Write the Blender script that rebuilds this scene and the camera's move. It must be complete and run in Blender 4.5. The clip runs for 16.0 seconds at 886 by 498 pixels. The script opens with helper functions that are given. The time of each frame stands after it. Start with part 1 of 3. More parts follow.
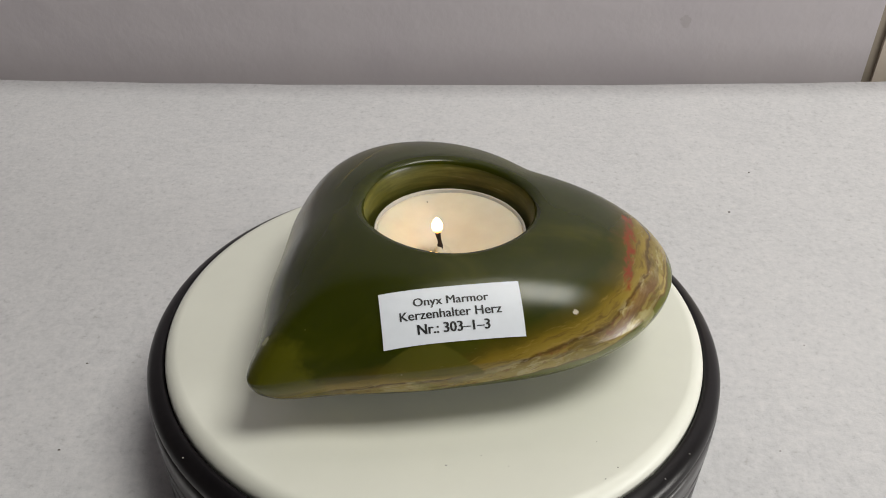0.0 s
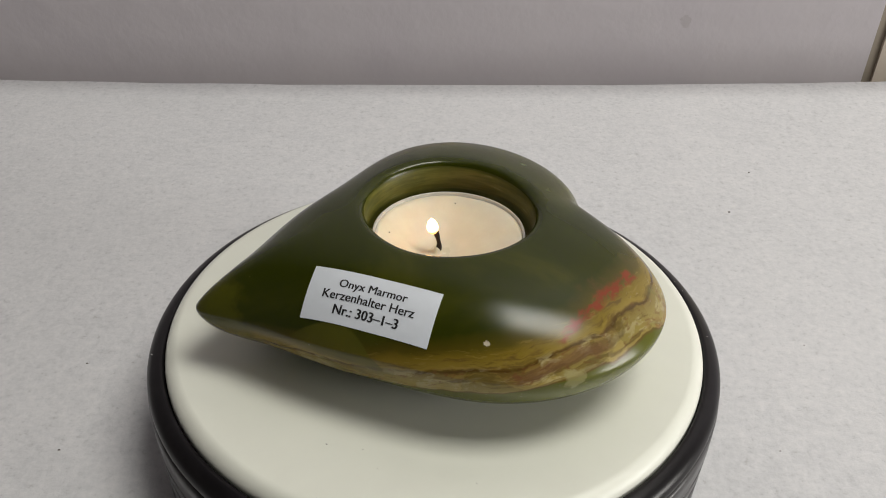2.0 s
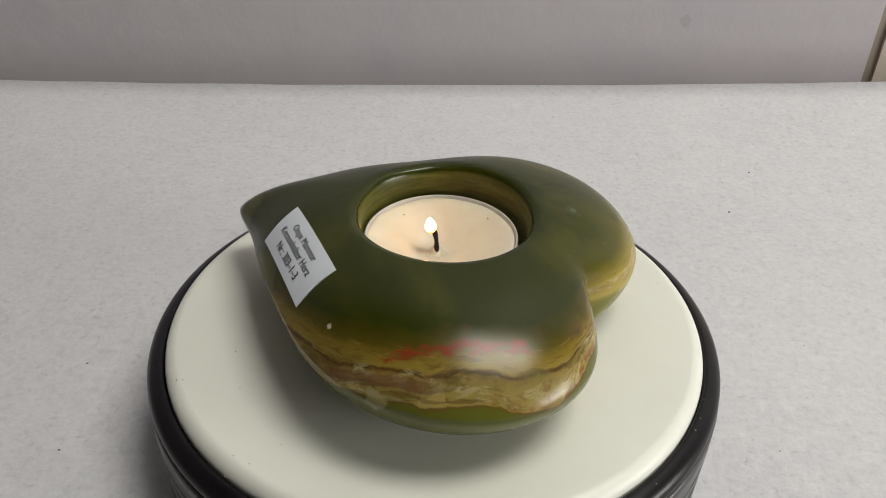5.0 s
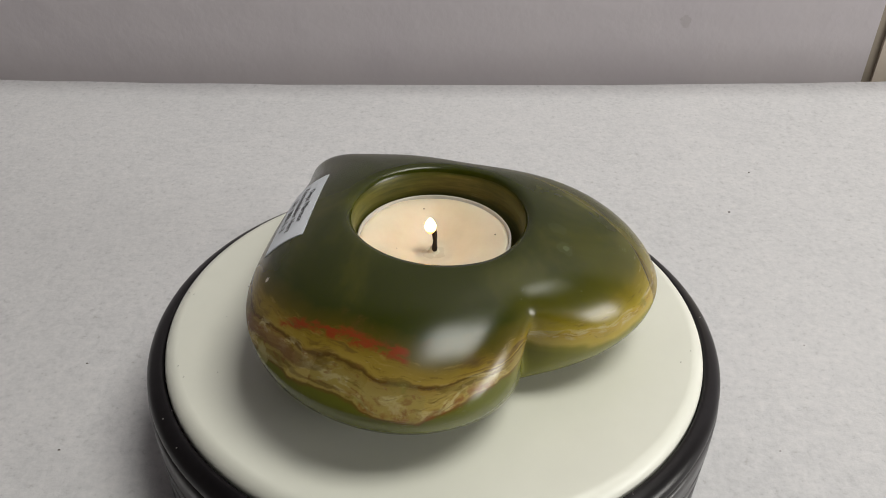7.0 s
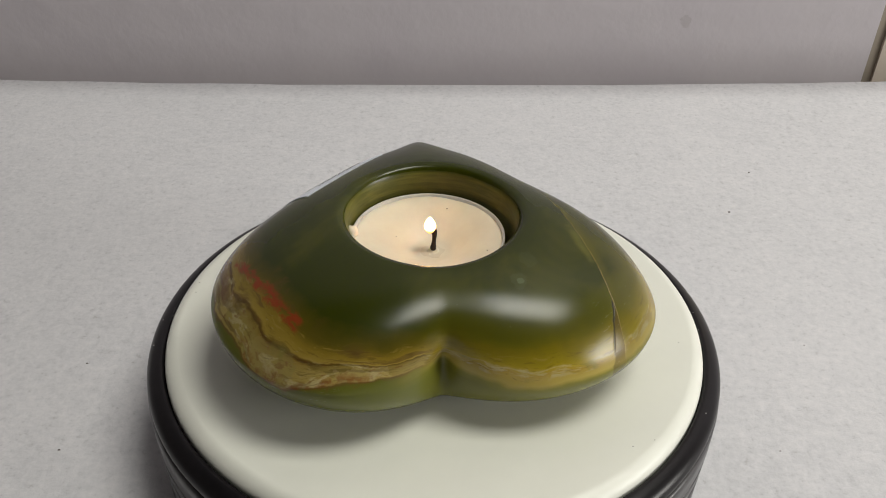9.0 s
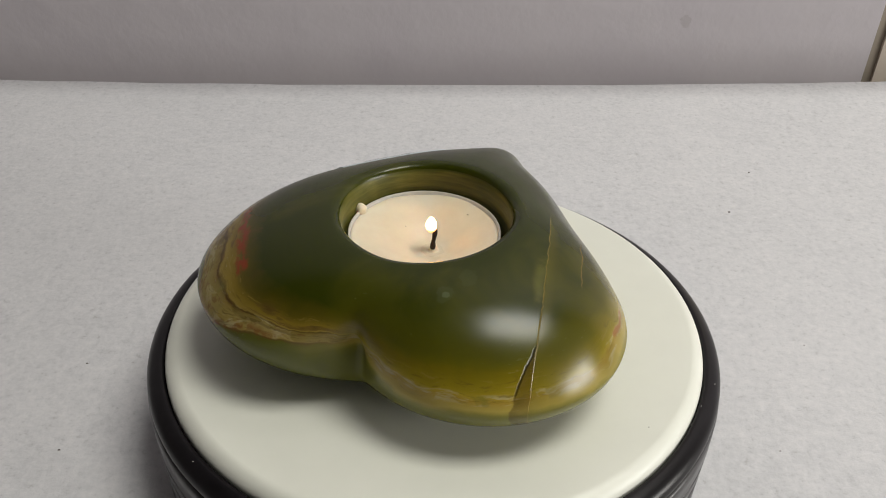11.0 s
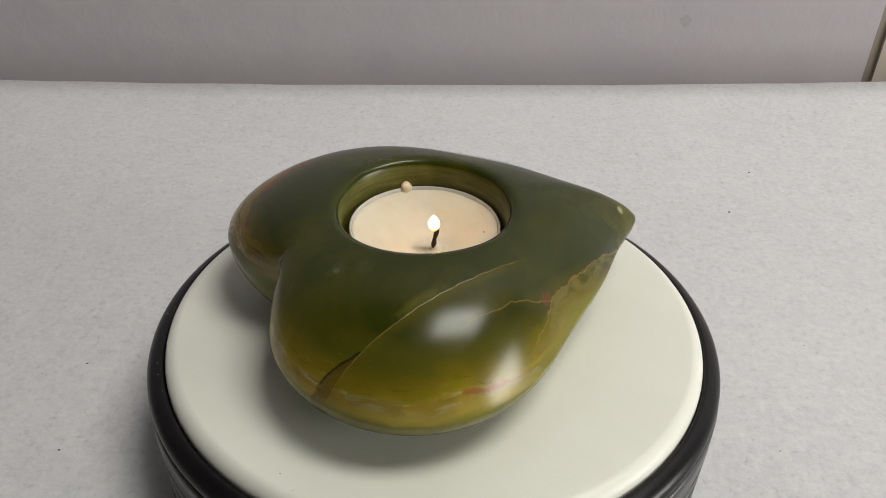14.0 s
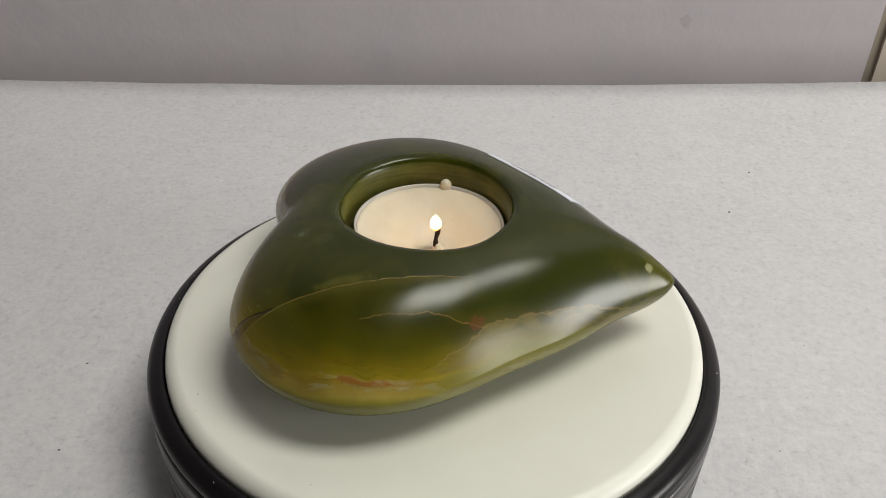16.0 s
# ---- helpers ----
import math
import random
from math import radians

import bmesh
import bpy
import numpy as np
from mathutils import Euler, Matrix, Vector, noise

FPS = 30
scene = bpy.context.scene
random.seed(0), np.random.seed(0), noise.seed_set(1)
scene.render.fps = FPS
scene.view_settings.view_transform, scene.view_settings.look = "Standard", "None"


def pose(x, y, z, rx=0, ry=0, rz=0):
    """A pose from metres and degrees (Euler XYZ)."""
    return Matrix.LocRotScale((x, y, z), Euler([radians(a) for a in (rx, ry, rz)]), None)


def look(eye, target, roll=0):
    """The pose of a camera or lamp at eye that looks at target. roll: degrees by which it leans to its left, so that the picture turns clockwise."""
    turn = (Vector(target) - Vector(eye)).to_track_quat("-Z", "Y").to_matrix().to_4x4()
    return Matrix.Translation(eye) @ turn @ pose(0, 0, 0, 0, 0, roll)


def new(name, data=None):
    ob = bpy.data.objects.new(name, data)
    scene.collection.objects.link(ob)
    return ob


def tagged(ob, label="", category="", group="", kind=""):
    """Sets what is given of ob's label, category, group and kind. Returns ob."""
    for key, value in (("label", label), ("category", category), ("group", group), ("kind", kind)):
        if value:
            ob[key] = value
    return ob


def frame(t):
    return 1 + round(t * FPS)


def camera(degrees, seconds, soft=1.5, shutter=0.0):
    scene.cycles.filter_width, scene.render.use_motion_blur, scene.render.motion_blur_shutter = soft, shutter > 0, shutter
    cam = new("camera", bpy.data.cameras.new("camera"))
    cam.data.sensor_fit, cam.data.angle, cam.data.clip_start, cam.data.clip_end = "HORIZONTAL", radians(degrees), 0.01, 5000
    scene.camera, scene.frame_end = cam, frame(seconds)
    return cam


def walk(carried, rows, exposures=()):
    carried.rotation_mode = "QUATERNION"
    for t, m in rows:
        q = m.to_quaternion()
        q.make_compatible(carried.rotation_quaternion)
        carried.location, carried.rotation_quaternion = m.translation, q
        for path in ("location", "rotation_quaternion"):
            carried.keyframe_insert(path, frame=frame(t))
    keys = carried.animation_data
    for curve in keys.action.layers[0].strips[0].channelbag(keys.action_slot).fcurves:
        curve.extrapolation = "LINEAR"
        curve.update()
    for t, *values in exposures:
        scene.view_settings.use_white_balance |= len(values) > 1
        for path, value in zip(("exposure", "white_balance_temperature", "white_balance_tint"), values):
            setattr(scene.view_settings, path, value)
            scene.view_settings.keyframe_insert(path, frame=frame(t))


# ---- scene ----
cam = camera(56.83, 16.0, soft=1.0)
TOP = 0.034  # height of the turntable's white disc over the table
SPIN = 14.760  # degrees a second, clockwise seen from above
CAM = pose(0.00555, -0.17273, TOP + 0.13942, 55.446, -1.022, 1.995)
walk(cam, [(0.0, CAM), (16.0, CAM)])

# ---- light ----
world = bpy.data.worlds.new("world")
scene.world = world
world.use_nodes = True
world.node_tree.nodes["Background"].inputs[0].default_value = (0.8, 0.9, 1.0, 1)
world.node_tree.nodes["Background"].inputs[1].default_value = 0.05


def area_lamp(name, m, sx, sy, watts, colour):
    data = bpy.data.lights.new(name, "AREA")
    data.shape, data.size, data.size_y = "RECTANGLE", sx, sy
    data.energy, data.color = watts, colour
    ob = new(name, data)
    ob.matrix_world = m
    return ob


area_lamp("ceiling_light_lamp", look((0.60, -0.10, 1.40), (0.60, -0.10, 0.0)), 0.80, 0.44, 15.0, (1.0, 0.985, 0.90))
area_lamp("window_light_lamp", look((1.59, -0.52, 0.35), (0.0, -0.52, 0.35)), 0.76, 0.44, 17.5, (1.0, 0.98, 0.93))
scene.view_settings.exposure = 0.0


# ---- the heart's form ----
HEART = dict(hx=0.00299, hy=0.00125, rh=0.02108, zr=0.03530, axis=0.77375, a0=0.09209, a1=0.02663, a2=0.00535, a3=-0.00201, a4=0.00129, b1=0.00241, b2=0.00085, b3=-0.00133, nd=0.08155, nw=1.39951, td=0.01305, tw=0.12228, ze0=0.01822, ze1=-0.00096, ze2=-0.00273, zt1=-0.00077, zt2=0.00163, zt3=-0.00330, n0=2.50628, n1=-0.67597, n2=1.02400, m0=0.95017, m1=0.41811, m2=0.80615, bp=1.88744, bq=1.86111, zd=0.00309, tipz=-0.00293, kn=0.42609, kt=0.50000, bt=0.08314, bs=-0.52091, na=0.09581, ta=0.09995, nd2=0.00782, nw2=0.09905, ts=0.00425, te=2.60000, nr=0.25526, tipe=0.00027, n3=-0.14606, m3=-0.09489)


# ---- materials ----
def material(name):
    m = bpy.data.materials.new(name)
    m.use_nodes = True
    nt = m.node_tree
    return m, nt, nt.nodes["Principled BSDF"]


def node(nt, kind, **values):
    n = nt.nodes.new(kind)
    for key, value in values.items():
        n.inputs[key].default_value = value
    return n


def coords(nt, which="Object"):
    return nt.nodes.new("ShaderNodeTexCoord").outputs[which]


def noise_tex(nt, vec, scale, detail=4.0, rough=0.6, distortion=0.0):
    n = node(nt, "ShaderNodeTexNoise", Scale=scale, Detail=detail, Roughness=rough, Distortion=distortion)
    nt.links.new(vec, n.inputs["Vector"])
    return n.outputs["Fac"]


def math_node(nt, op, a, b=None, clamp=False):
    n = nt.nodes.new("ShaderNodeMath")
    n.operation, n.use_clamp = op, clamp
    for i, x in enumerate((a, b)):
        if x is None:
            continue
        if isinstance(x, (int, float)):
            n.inputs[i].default_value = x
        else:
            nt.links.new(x, n.inputs[i])
    return n.outputs[0]


def ramp(nt, fac, stops):
    n = nt.nodes.new("ShaderNodeValToRGB")
    els = n.color_ramp.elements
    while len(els) < len(stops):
        els.new(0.5)
    for e, (pos, col) in zip(els, stops):
        e.position, e.color = pos, (*col, 1)
    nt.links.new(fac, n.inputs[0])
    return n.outputs[0]


def mix(nt, fac, a, b):
    n = nt.nodes.new("ShaderNodeMix")
    n.data_type = "RGBA"
    for i, x in ((0, fac), (6, a), (7, b)):
        if isinstance(x, (int, float)):
            n.inputs[i].default_value = x
        elif isinstance(x, tuple):
            n.inputs[i].default_value = (*x, 1)
        else:
            nt.links.new(x, n.inputs[i])
    return n.outputs[2]


def span(nt, x, lo, hi):
    """0 below lo, 1 above hi, smooth between."""
    n = nt.nodes.new("ShaderNodeMapRange")
    n.interpolation_type = "SMOOTHSTEP"
    n.inputs[1].default_value, n.inputs[2].default_value = lo, hi
    nt.links.new(x, n.inputs[0])
    return n.outputs[0]


def bump(nt, bsdf, height, strength, distance):
    n = node(nt, "ShaderNodeBump", Strength=strength, Distance=distance)
    nt.links.new(height, n.inputs["Height"])
    nt.links.new(n.outputs[0], bsdf.inputs["Normal"])


def plain(name, colour, rough=0.5, metal=0.0, grain=300.0, vary=0.12, relief=0.0):
    m, nt, b = material(name)
    f = noise_tex(nt, coords(nt), grain, 5)
    lo = tuple(c * (1 - vary) for c in colour)
    hi = tuple(min(1, c * (1 + vary)) for c in colour)
    nt.links.new(ramp(nt, f, [(0.3, lo), (0.7, hi)]), b.inputs["Base Color"])
    b.inputs["Roughness"].default_value, b.inputs["Metallic"].default_value = rough, metal
    if relief:
        bump(nt, b, f, 0.4, relief)
    return m


def table_material():
    m, nt, b = material("grey_felt_paper")
    v = coords(nt)
    big = noise_tex(nt, v, 12, 3)
    clump = noise_tex(nt, v, 130, 6, 0.68, 0.5)
    mid = noise_tex(nt, v, 420, 5, 0.7)
    f = math_node(nt, "ADD", math_node(nt, "MULTIPLY", big, 0.18), math_node(nt, "ADD", math_node(nt, "MULTIPLY", clump, 0.30), math_node(nt, "MULTIPLY", mid, 0.52)))
    c = ramp(nt, f, [(0.38, (0.530, 0.530, 0.555)), (0.5, (0.605, 0.602, 0.625)), (0.62, (0.67, 0.66, 0.68))])
    # pits of the relief darkened in colour, imitating the tiny shade in them
    dark = span(nt, mid, 0.40, 0.30)
    c = mix(nt, math_node(nt, "MULTIPLY", dark, 0.42), c, (0.38, 0.36, 0.36))
    nt.links.new(c, b.inputs["Base Color"])
    b.inputs["Roughness"].default_value = 0.8
    h = math_node(nt, "ADD", math_node(nt, "MULTIPLY", clump, 0.45), math_node(nt, "MULTIPLY", mid, 0.55))
    bump(nt, b, h, 0.6, 0.0007)
    return m


def wall_material():
    m, nt, b = material("grey_wall_paint")
    v = coords(nt)
    big = noise_tex(nt, v, 9, 3)
    mid = noise_tex(nt, v, 70, 4, 0.55)
    c = ramp(nt, big, [(0.3, (0.56, 0.525, 0.57)), (0.7, (0.62, 0.585, 0.62))])
    c = mix(nt, math_node(nt, "MULTIPLY", span(nt, mid, 0.5, 0.75), 0.12), c, (0.46, 0.43, 0.47))
    # a dent's shade painted as a darker spot, without relief
    dent_shade = spot(nt, v, (0.157, 0.110, -0.0036), 0.004, 300)
    c = mix(nt, math_node(nt, "MULTIPLY", dent_shade, 0.35), c, (0.38, 0.35, 0.36))
    nt.links.new(c, b.inputs["Base Color"])
    b.inputs["Roughness"].default_value = 0.8
    bump(nt, b, mid, 0.28, 0.0014)
    return m


def spot(nt, vec, centre, radius, raggedness=200.0):
    """1 inside a small ragged spot round centre, 0 outside."""
    d = nt.nodes.new("ShaderNodeVectorMath")
    d.operation = "DISTANCE"
    nt.links.new(vec, d.inputs[0])
    d.inputs[1].default_value = centre
    n = math_node(nt, "MULTIPLY", math_node(nt, "SUBTRACT", noise_tex(nt, vec, raggedness, 4, 0.65), 0.5), radius * 2.4)
    return span(nt, math_node(nt, "ADD", d.outputs["Value"], n), radius * 1.15, radius * 0.75)


def onyx_material():
    m, nt, b = material("green_banded_onyx")
    v = coords(nt)
    mm = nt.nodes.new("ShaderNodeVectorMath")
    mm.operation = "SCALE"
    mm.inputs["Scale"].default_value = 1000.0
    nt.links.new(v, mm.inputs[0])
    xyz = nt.nodes.new("ShaderNodeSeparateXYZ")
    nt.links.new(mm.outputs[0], xyz.inputs[0])
    x, y, z = xyz.outputs

    def add(a, c):
        return math_node(nt, "ADD", a, c)

    def mul(a, c):
        return math_node(nt, "MULTIPLY", a, c)

    def centred(scale, detail, rough, distortion=0.0):
        return math_node(nt, "SUBTRACT", noise_tex(nt, v, scale, detail, rough, distortion), 0.5)

    def box_mask(value, lo, hi, soft):
        return mul(span(nt, value, lo - soft, lo + soft), span(nt, value, hi + soft, hi - soft))

    warp = centred(42, 3, 0.5, 0.4)
    fold = centred(55, 2, 0.5, 0.6)
    ragged = centred(170, 5, 0.62, 0.5)
    cloud = noise_tex(nt, v, 32, 4, 0.55, 0.8)
    streak = nt.nodes.new("ShaderNodeMapping")
    streak.inputs["Scale"].default_value = (0.35, 0.35, 2.2)
    streak.inputs["Rotation"].default_value = (0.1, 0.12, 0)
    nt.links.new(v, streak.inputs[0])
    fibre = math_node(nt, "SUBTRACT", noise_tex(nt, streak.outputs[0], 420, 4, 0.6), 0.5)

    # the bent bedding surface under the dark green layer; hb is the height over it in millimetres
    bed = add(add(add(21.9, mul(x, 0.105)), mul(y, 0.035)), add(add(mul(mul(x, x), 0.00066), mul(mul(y, y), -0.00044)), mul(mul(x, y), -0.00222)))
    hb = math_node(nt, "SUBTRACT", z, bed)
    hb = add(hb, add(mul(warp, 5.0), add(mul(ragged, 1.1), mul(fibre, 0.8))))
    hb = add(hb, mul(mul(fold, 4.0), span(nt, hb, 0.5, -4.0)))
    # the bands thin out towards the cleft
    hb = math_node(nt, "SUBTRACT", hb, mul(mul(math_node(nt, "MINIMUM", math_node(nt, "MAXIMUM", math_node(nt, "SUBTRACT", y, 12.0), 0.0), 14.0), 0.3), span(nt, hb, -2.0, -5.0)))

    def layered(flat, scale, detail=5.0, rough=0.6):
        """Noise drawn out along the bedding."""
        lay = nt.nodes.new("ShaderNodeCombineXYZ")
        for i, part_of in enumerate((mul(x, flat), mul(y, flat), hb)):
            nt.links.new(part_of, lay.inputs[i])
        return noise_tex(nt, lay.outputs[0], scale, detail, rough, 0.5)
    k = math_node(nt, "DIVIDE", add(hb, 14.0), 24.0)

    def at(mm_up):
        return (mm_up + 14.0) / 24.0

    dark = (0.0238, 0.0296, 0.0003)
    # the side with red and brown bands; lowest stops hold painted light from below
    red_side = ramp(nt, k, [
        (at(-13), (0.100, 0.108, 0.014)), (at(-10.2), (0.096, 0.100, 0.012)), (at(-9.7), (0.110, 0.066, 0.014)), (at(-9.4), (0.300, 0.225, 0.060)),
        (at(-6.6), (0.270, 0.205, 0.056)), (at(-4.9), (0.205, 0.140, 0.030)), (at(-4.45), (0.070, 0.036, 0.008)), (at(-4.1), (0.100, 0.058, 0.010)),
        (at(-3.7), (0.235, 0.165, 0.028)), (at(-1.6), (0.165, 0.114, 0.012)), (at(-0.2), (0.080, 0.060, 0.005)), (at(2.6), dark)])
    # the golden side; part of its gold is painted light shining through the stone
    gold_side = ramp(nt, k, [
        (at(-13.8), (0.150, 0.148, 0.020)), (at(-12.2), (0.200, 0.180, 0.024)), (at(-10.8), (0.37, 0.290, 0.060)), (at(-7.6), (0.30, 0.200, 0.026)),
        (at(-5.0), (0.315, 0.235, 0.022)), (at(-2.5), (0.235, 0.178, 0.008)), (at(0.0), (0.145, 0.114, 0.004)), (at(3.0), (0.066, 0.060, 0.002)), (at(7.0), dark)])
    side = span(nt, add(add(y, mul(x, -0.55)), mul(warp, 18.0)), 2.0, 20.0)
    c = mix(nt, side, red_side, gold_side)
    # fine lamination, pale translucent lenses and brown seams drawn out along the layers
    in_bands = mul(span(nt, hb, -10.2, -9.0), span(nt, hb, 0.8, -1.0))
    deep = mul(span(nt, hb, -10.0, -9.0), span(nt, hb, -3.2, -5.0))
    broad = layered(0.16, 0.42, 5, 0.55)
    broken = layered(0.40, 0.34, 6, 0.60)
    thin = layered(0.13, 1.5, 5, 0.62)
    blotch = noise_tex(nt, v, 75, 5, 0.6, 0.9)
    c = mix(nt, mul(mul(span(nt, broken, 0.50, 0.60), deep), 0.75), c, (0.400, 0.340, 0.165))
    c = mix(nt, mul(mul(span(nt, blotch, 0.55, 0.66), deep), 0.55), c, (0.140, 0.140, 0.022))
    c = mix(nt, mul(mul(span(nt, broad, 0.47, 0.36), in_bands), mul(span(nt, side, 1.0, 0.2), 0.62)), c, (0.078, 0.042, 0.012))
    c = mix(nt, mul(mul(span(nt, thin, 0.56, 0.66), in_bands), 0.40), c, (0.270, 0.190, 0.045))
    c = mix(nt, mul(mul(span(nt, thin, 0.44, 0.34), in_bands), 0.42), c, (0.060, 0.036, 0.006))
    c = mix(nt, mul(mul(span(nt, layered(0.45, 0.8, 5, 0.6), 0.56, 0.66), deep), mul(span(nt, side, 0.9, 0.1), 0.65)), c, (0.150, 0.060, 0.020))
    # a few broken crystal facets with straight edges
    flakes = node(nt, "ShaderNodeTexVoronoi", Scale=95.0)
    bent = nt.nodes.new("ShaderNodeVectorMath")
    bent.operation = "MULTIPLY_ADD"
    wobble = node(nt, "ShaderNodeTexNoise", Scale=260.0, Detail=5.0, Roughness=0.65)
    nt.links.new(v, wobble.inputs["Vector"])
    nt.links.new(wobble.outputs["Color"], bent.inputs[0])
    bent.inputs[1].default_value = (0.005, 0.005, 0.003)
    nt.links.new(v, bent.inputs[2])
    nt.links.new(bent.outputs[0], flakes.inputs["Vector"])
    pick = nt.nodes.new("ShaderNodeSeparateColor")
    nt.links.new(flakes.outputs["Color"], pick.inputs[0])
    c = mix(nt, mul(deep, mul(span(nt, pick.outputs[0], 0.60, 1.0), 0.30)), c, (0.33, 0.285, 0.140))
    c = mix(nt, mul(deep, mul(span(nt, pick.outputs[1], 0.55, 1.0), 0.34)), c, (0.075, 0.066, 0.012))
    # a pale chipped facet low on the red lobe
    facet = spot(nt, v, (0.0496, -0.0245, 0.0203), 0.0024, 330)
    c = mix(nt, mul(facet, 0.55), c, (0.300, 0.270, 0.120))
    c = mix(nt, mul(span(nt, cloud, 0.42, 0.72), mul(span(nt, hb, 0.0, 3.0), 0.75)), c, (0.064, 0.065, 0.0045))
    # brick-red vein along the top of the bands
    vein = mul(mul(box_mask(add(add(hb, mul(mul(span(nt, y, -14.0, -23.0), 1.0), 2.2)), mul(ragged, 2.2)), -1.15, 0.45, 0.4), span(nt, x, 38.0, 42.0)), box_mask(add(y, mul(warp, 14.0)), -22.0, 9.0, 1.5))
    c = mix(nt, mul(vein, mul(span(nt, layered(0.3, 0.9, 5, 0.65), 0.38, 0.56), 0.92)), c, (0.200, 0.030, 0.008))
    halo = mul(mul(box_mask(hb, 0.5, 2.6, 0.8), span(nt, x, 38.0, 42.0)), box_mask(y, -8.0, 10.0, 4.0))
    c = mix(nt, mul(halo, mul(span(nt, noise_tex(nt, v, 260, 4), 0.48, 0.62), 0.5)), c, (0.085, 0.045, 0.012))
    purple = mul(mul(box_mask(add(hb, mul(ragged, 3.0)), -7.4, -5.2, 0.6), span(nt, x, 30.0, 40.0)), box_mask(add(y, mul(ragged, 9.0)), -33.0, -15.0, 2.5))
    c = mix(nt, mul(purple, 0.6), c, (0.130, 0.055, 0.030))
    rust = mul(mul(box_mask(add(hb, mul(ragged, 4.0)), -9.9, -8.3, 0.8), span(nt, x, 36.0, 42.0)), box_mask(y, -2.0, 26.0, 3.0))
    c = mix(nt, mul(rust, mul(span(nt, noise_tex(nt, v, 330, 4), 0.42, 0.58), 0.65)), c, (0.165, 0.044, 0.008))
    # pale olive lens near the label
    lens_top = add(24.2, mul(mul(x, x), -0.045))
    lens = mul(mul(span(nt, math_node(nt, "SUBTRACT", lens_top, add(z, mul(ragged, 1.6))), -0.15, 0.5), span(nt, y, -39.0, -40.5)), mul(span(nt, x, -14.0, -4.0), span(nt, add(x, mul(ragged, 3.0)), 12.4, 11.6)))
    lens = mul(lens, span(nt, z, 15.6, 17.5))
    c = mix(nt, mul(lens, 0.75), c, (0.085, 0.080, 0.009))
    # lighter olive point of the heart
    tipd = spot(nt, v, (-0.039, -0.049, 0.013), 0.016, 60)
    c = mix(nt, mul(tipd, 0.5), c, (0.100, 0.094, 0.006))
    # a long healed crack over the golden lobe, with a different green beyond it
    off = add(add(add(x, 30.2), add(mul(y, -0.40), mul(mul(y, y), -0.0011))), mul(ragged, 1.9))
    beyond = mul(span(nt, off, 0.10, -0.10), box_mask(y, 12.0, 70.0, 6.0))
    c = mix(nt, mul(beyond, mul(span(nt, cloud, 0.25, 0.65), 0.40)), c, (0.078, 0.068, 0.006))
    edge_glow = mul(span(nt, off, -3.2, -0.2), mul(beyond, span(nt, y, 60.0, 40.0)))
    c = mix(nt, mul(edge_glow, 0.35), c, (0.105, 0.088, 0.010))
    line = mul(mul(box_mask(off, -0.10, 0.10, 0.11), span(nt, add(y, mul(warp, 10.0)), 5.0, 14.0)), span(nt, noise_tex(nt, v, 240, 3), 0.30, 0.55))
    c = mix(nt, mul(line, 0.8), c, (0.240, 0.165, 0.030))
    pale = mul(mul(box_mask(add(off, mul(warp, 6.0)), 0.3, 2.6, 1.0), box_mask(add(y, mul(ragged, 14.0)), 29.0, 38.0, 3.0)), span(nt, cloud, 0.35, 0.6))
    c = mix(nt, mul(pale, 0.60), c, (0.120, 0.112, 0.016))
    slit_off = add(add(add(x, 57.5), mul(y, -1.03)), mul(ragged, 2.2))
    shard = mul(mul(span(nt, off, 0.0, 0.25), span(nt, slit_off, 0.2, -0.4)), box_mask(y, 47.5, 56.0, 1.2))
    c = mix(nt, mul(shard, 0.6), c, (0.060, 0.034, 0.005))
    slit = mul(mul(span(nt, off, 0.0, 0.3), box_mask(slit_off, -0.30, 0.32, 0.2)), box_mask(y, 47.4, 54.0, 0.6))
    c = mix(nt, mul(slit, 0.8), c, (0.014, 0.009, 0.002))
    off2 = add(add(add(x, 39.8), mul(y, -0.46)), mul(ragged, 2.6))
    line2 = mul(mul(box_mask(off2, -0.10, 0.10, 0.11), box_mask(y, 9.0, 34.0, 1.0)), span(nt, z, 22.0, 23.5))
    c = mix(nt, mul(line2, 0.75), c, (0.200, 0.120, 0.026))
    under2 = mul(span(nt, off2, -0.05, -0.25), mul(mul(box_mask(y, 9.0, 33.0, 1.5), span(nt, z, 22.0, 24.0)), span(nt, off2, -6.0, -1.0)))
    c = mix(nt, mul(under2, 0.35), c, (0.016, 0.017, 0.002))
    c = mix(nt, mul(spot(nt, v, (-0.0350, 0.0108, 0.0253), 0.0019, 600), 0.6), c, (0.12, 0.040, 0.010))
    # pale line and rust along the flank towards the point
    flank = mul(span(nt, x, -31.0, -34.5), box_mask(y, -36.0, 26.0, 6.0))
    from_line = add(math_node(nt, "SUBTRACT", hb, 4.8), add(mul(mul(add(y, 8.0), add(y, 8.0)), 0.006), mul(ragged, 2.0)))
    c = mix(nt, mul(mul(flank, mul(span(nt, from_line, 0.1, -0.3), span(nt, from_line, -6.5, -1.5))), mul(span(nt, broken, 0.36, 0.62), 0.70)), c, (0.150, 0.122, 0.026))
    c = mix(nt, mul(mul(flank, span(nt, from_line, -3.5, -6.0)), 0.65), c, (0.125, 0.132, 0.018))
    c = mix(nt, mul(mul(flank, box_mask(from_line, -0.12, 0.12, 0.14)), 0.75), c, (0.210, 0.140, 0.034))
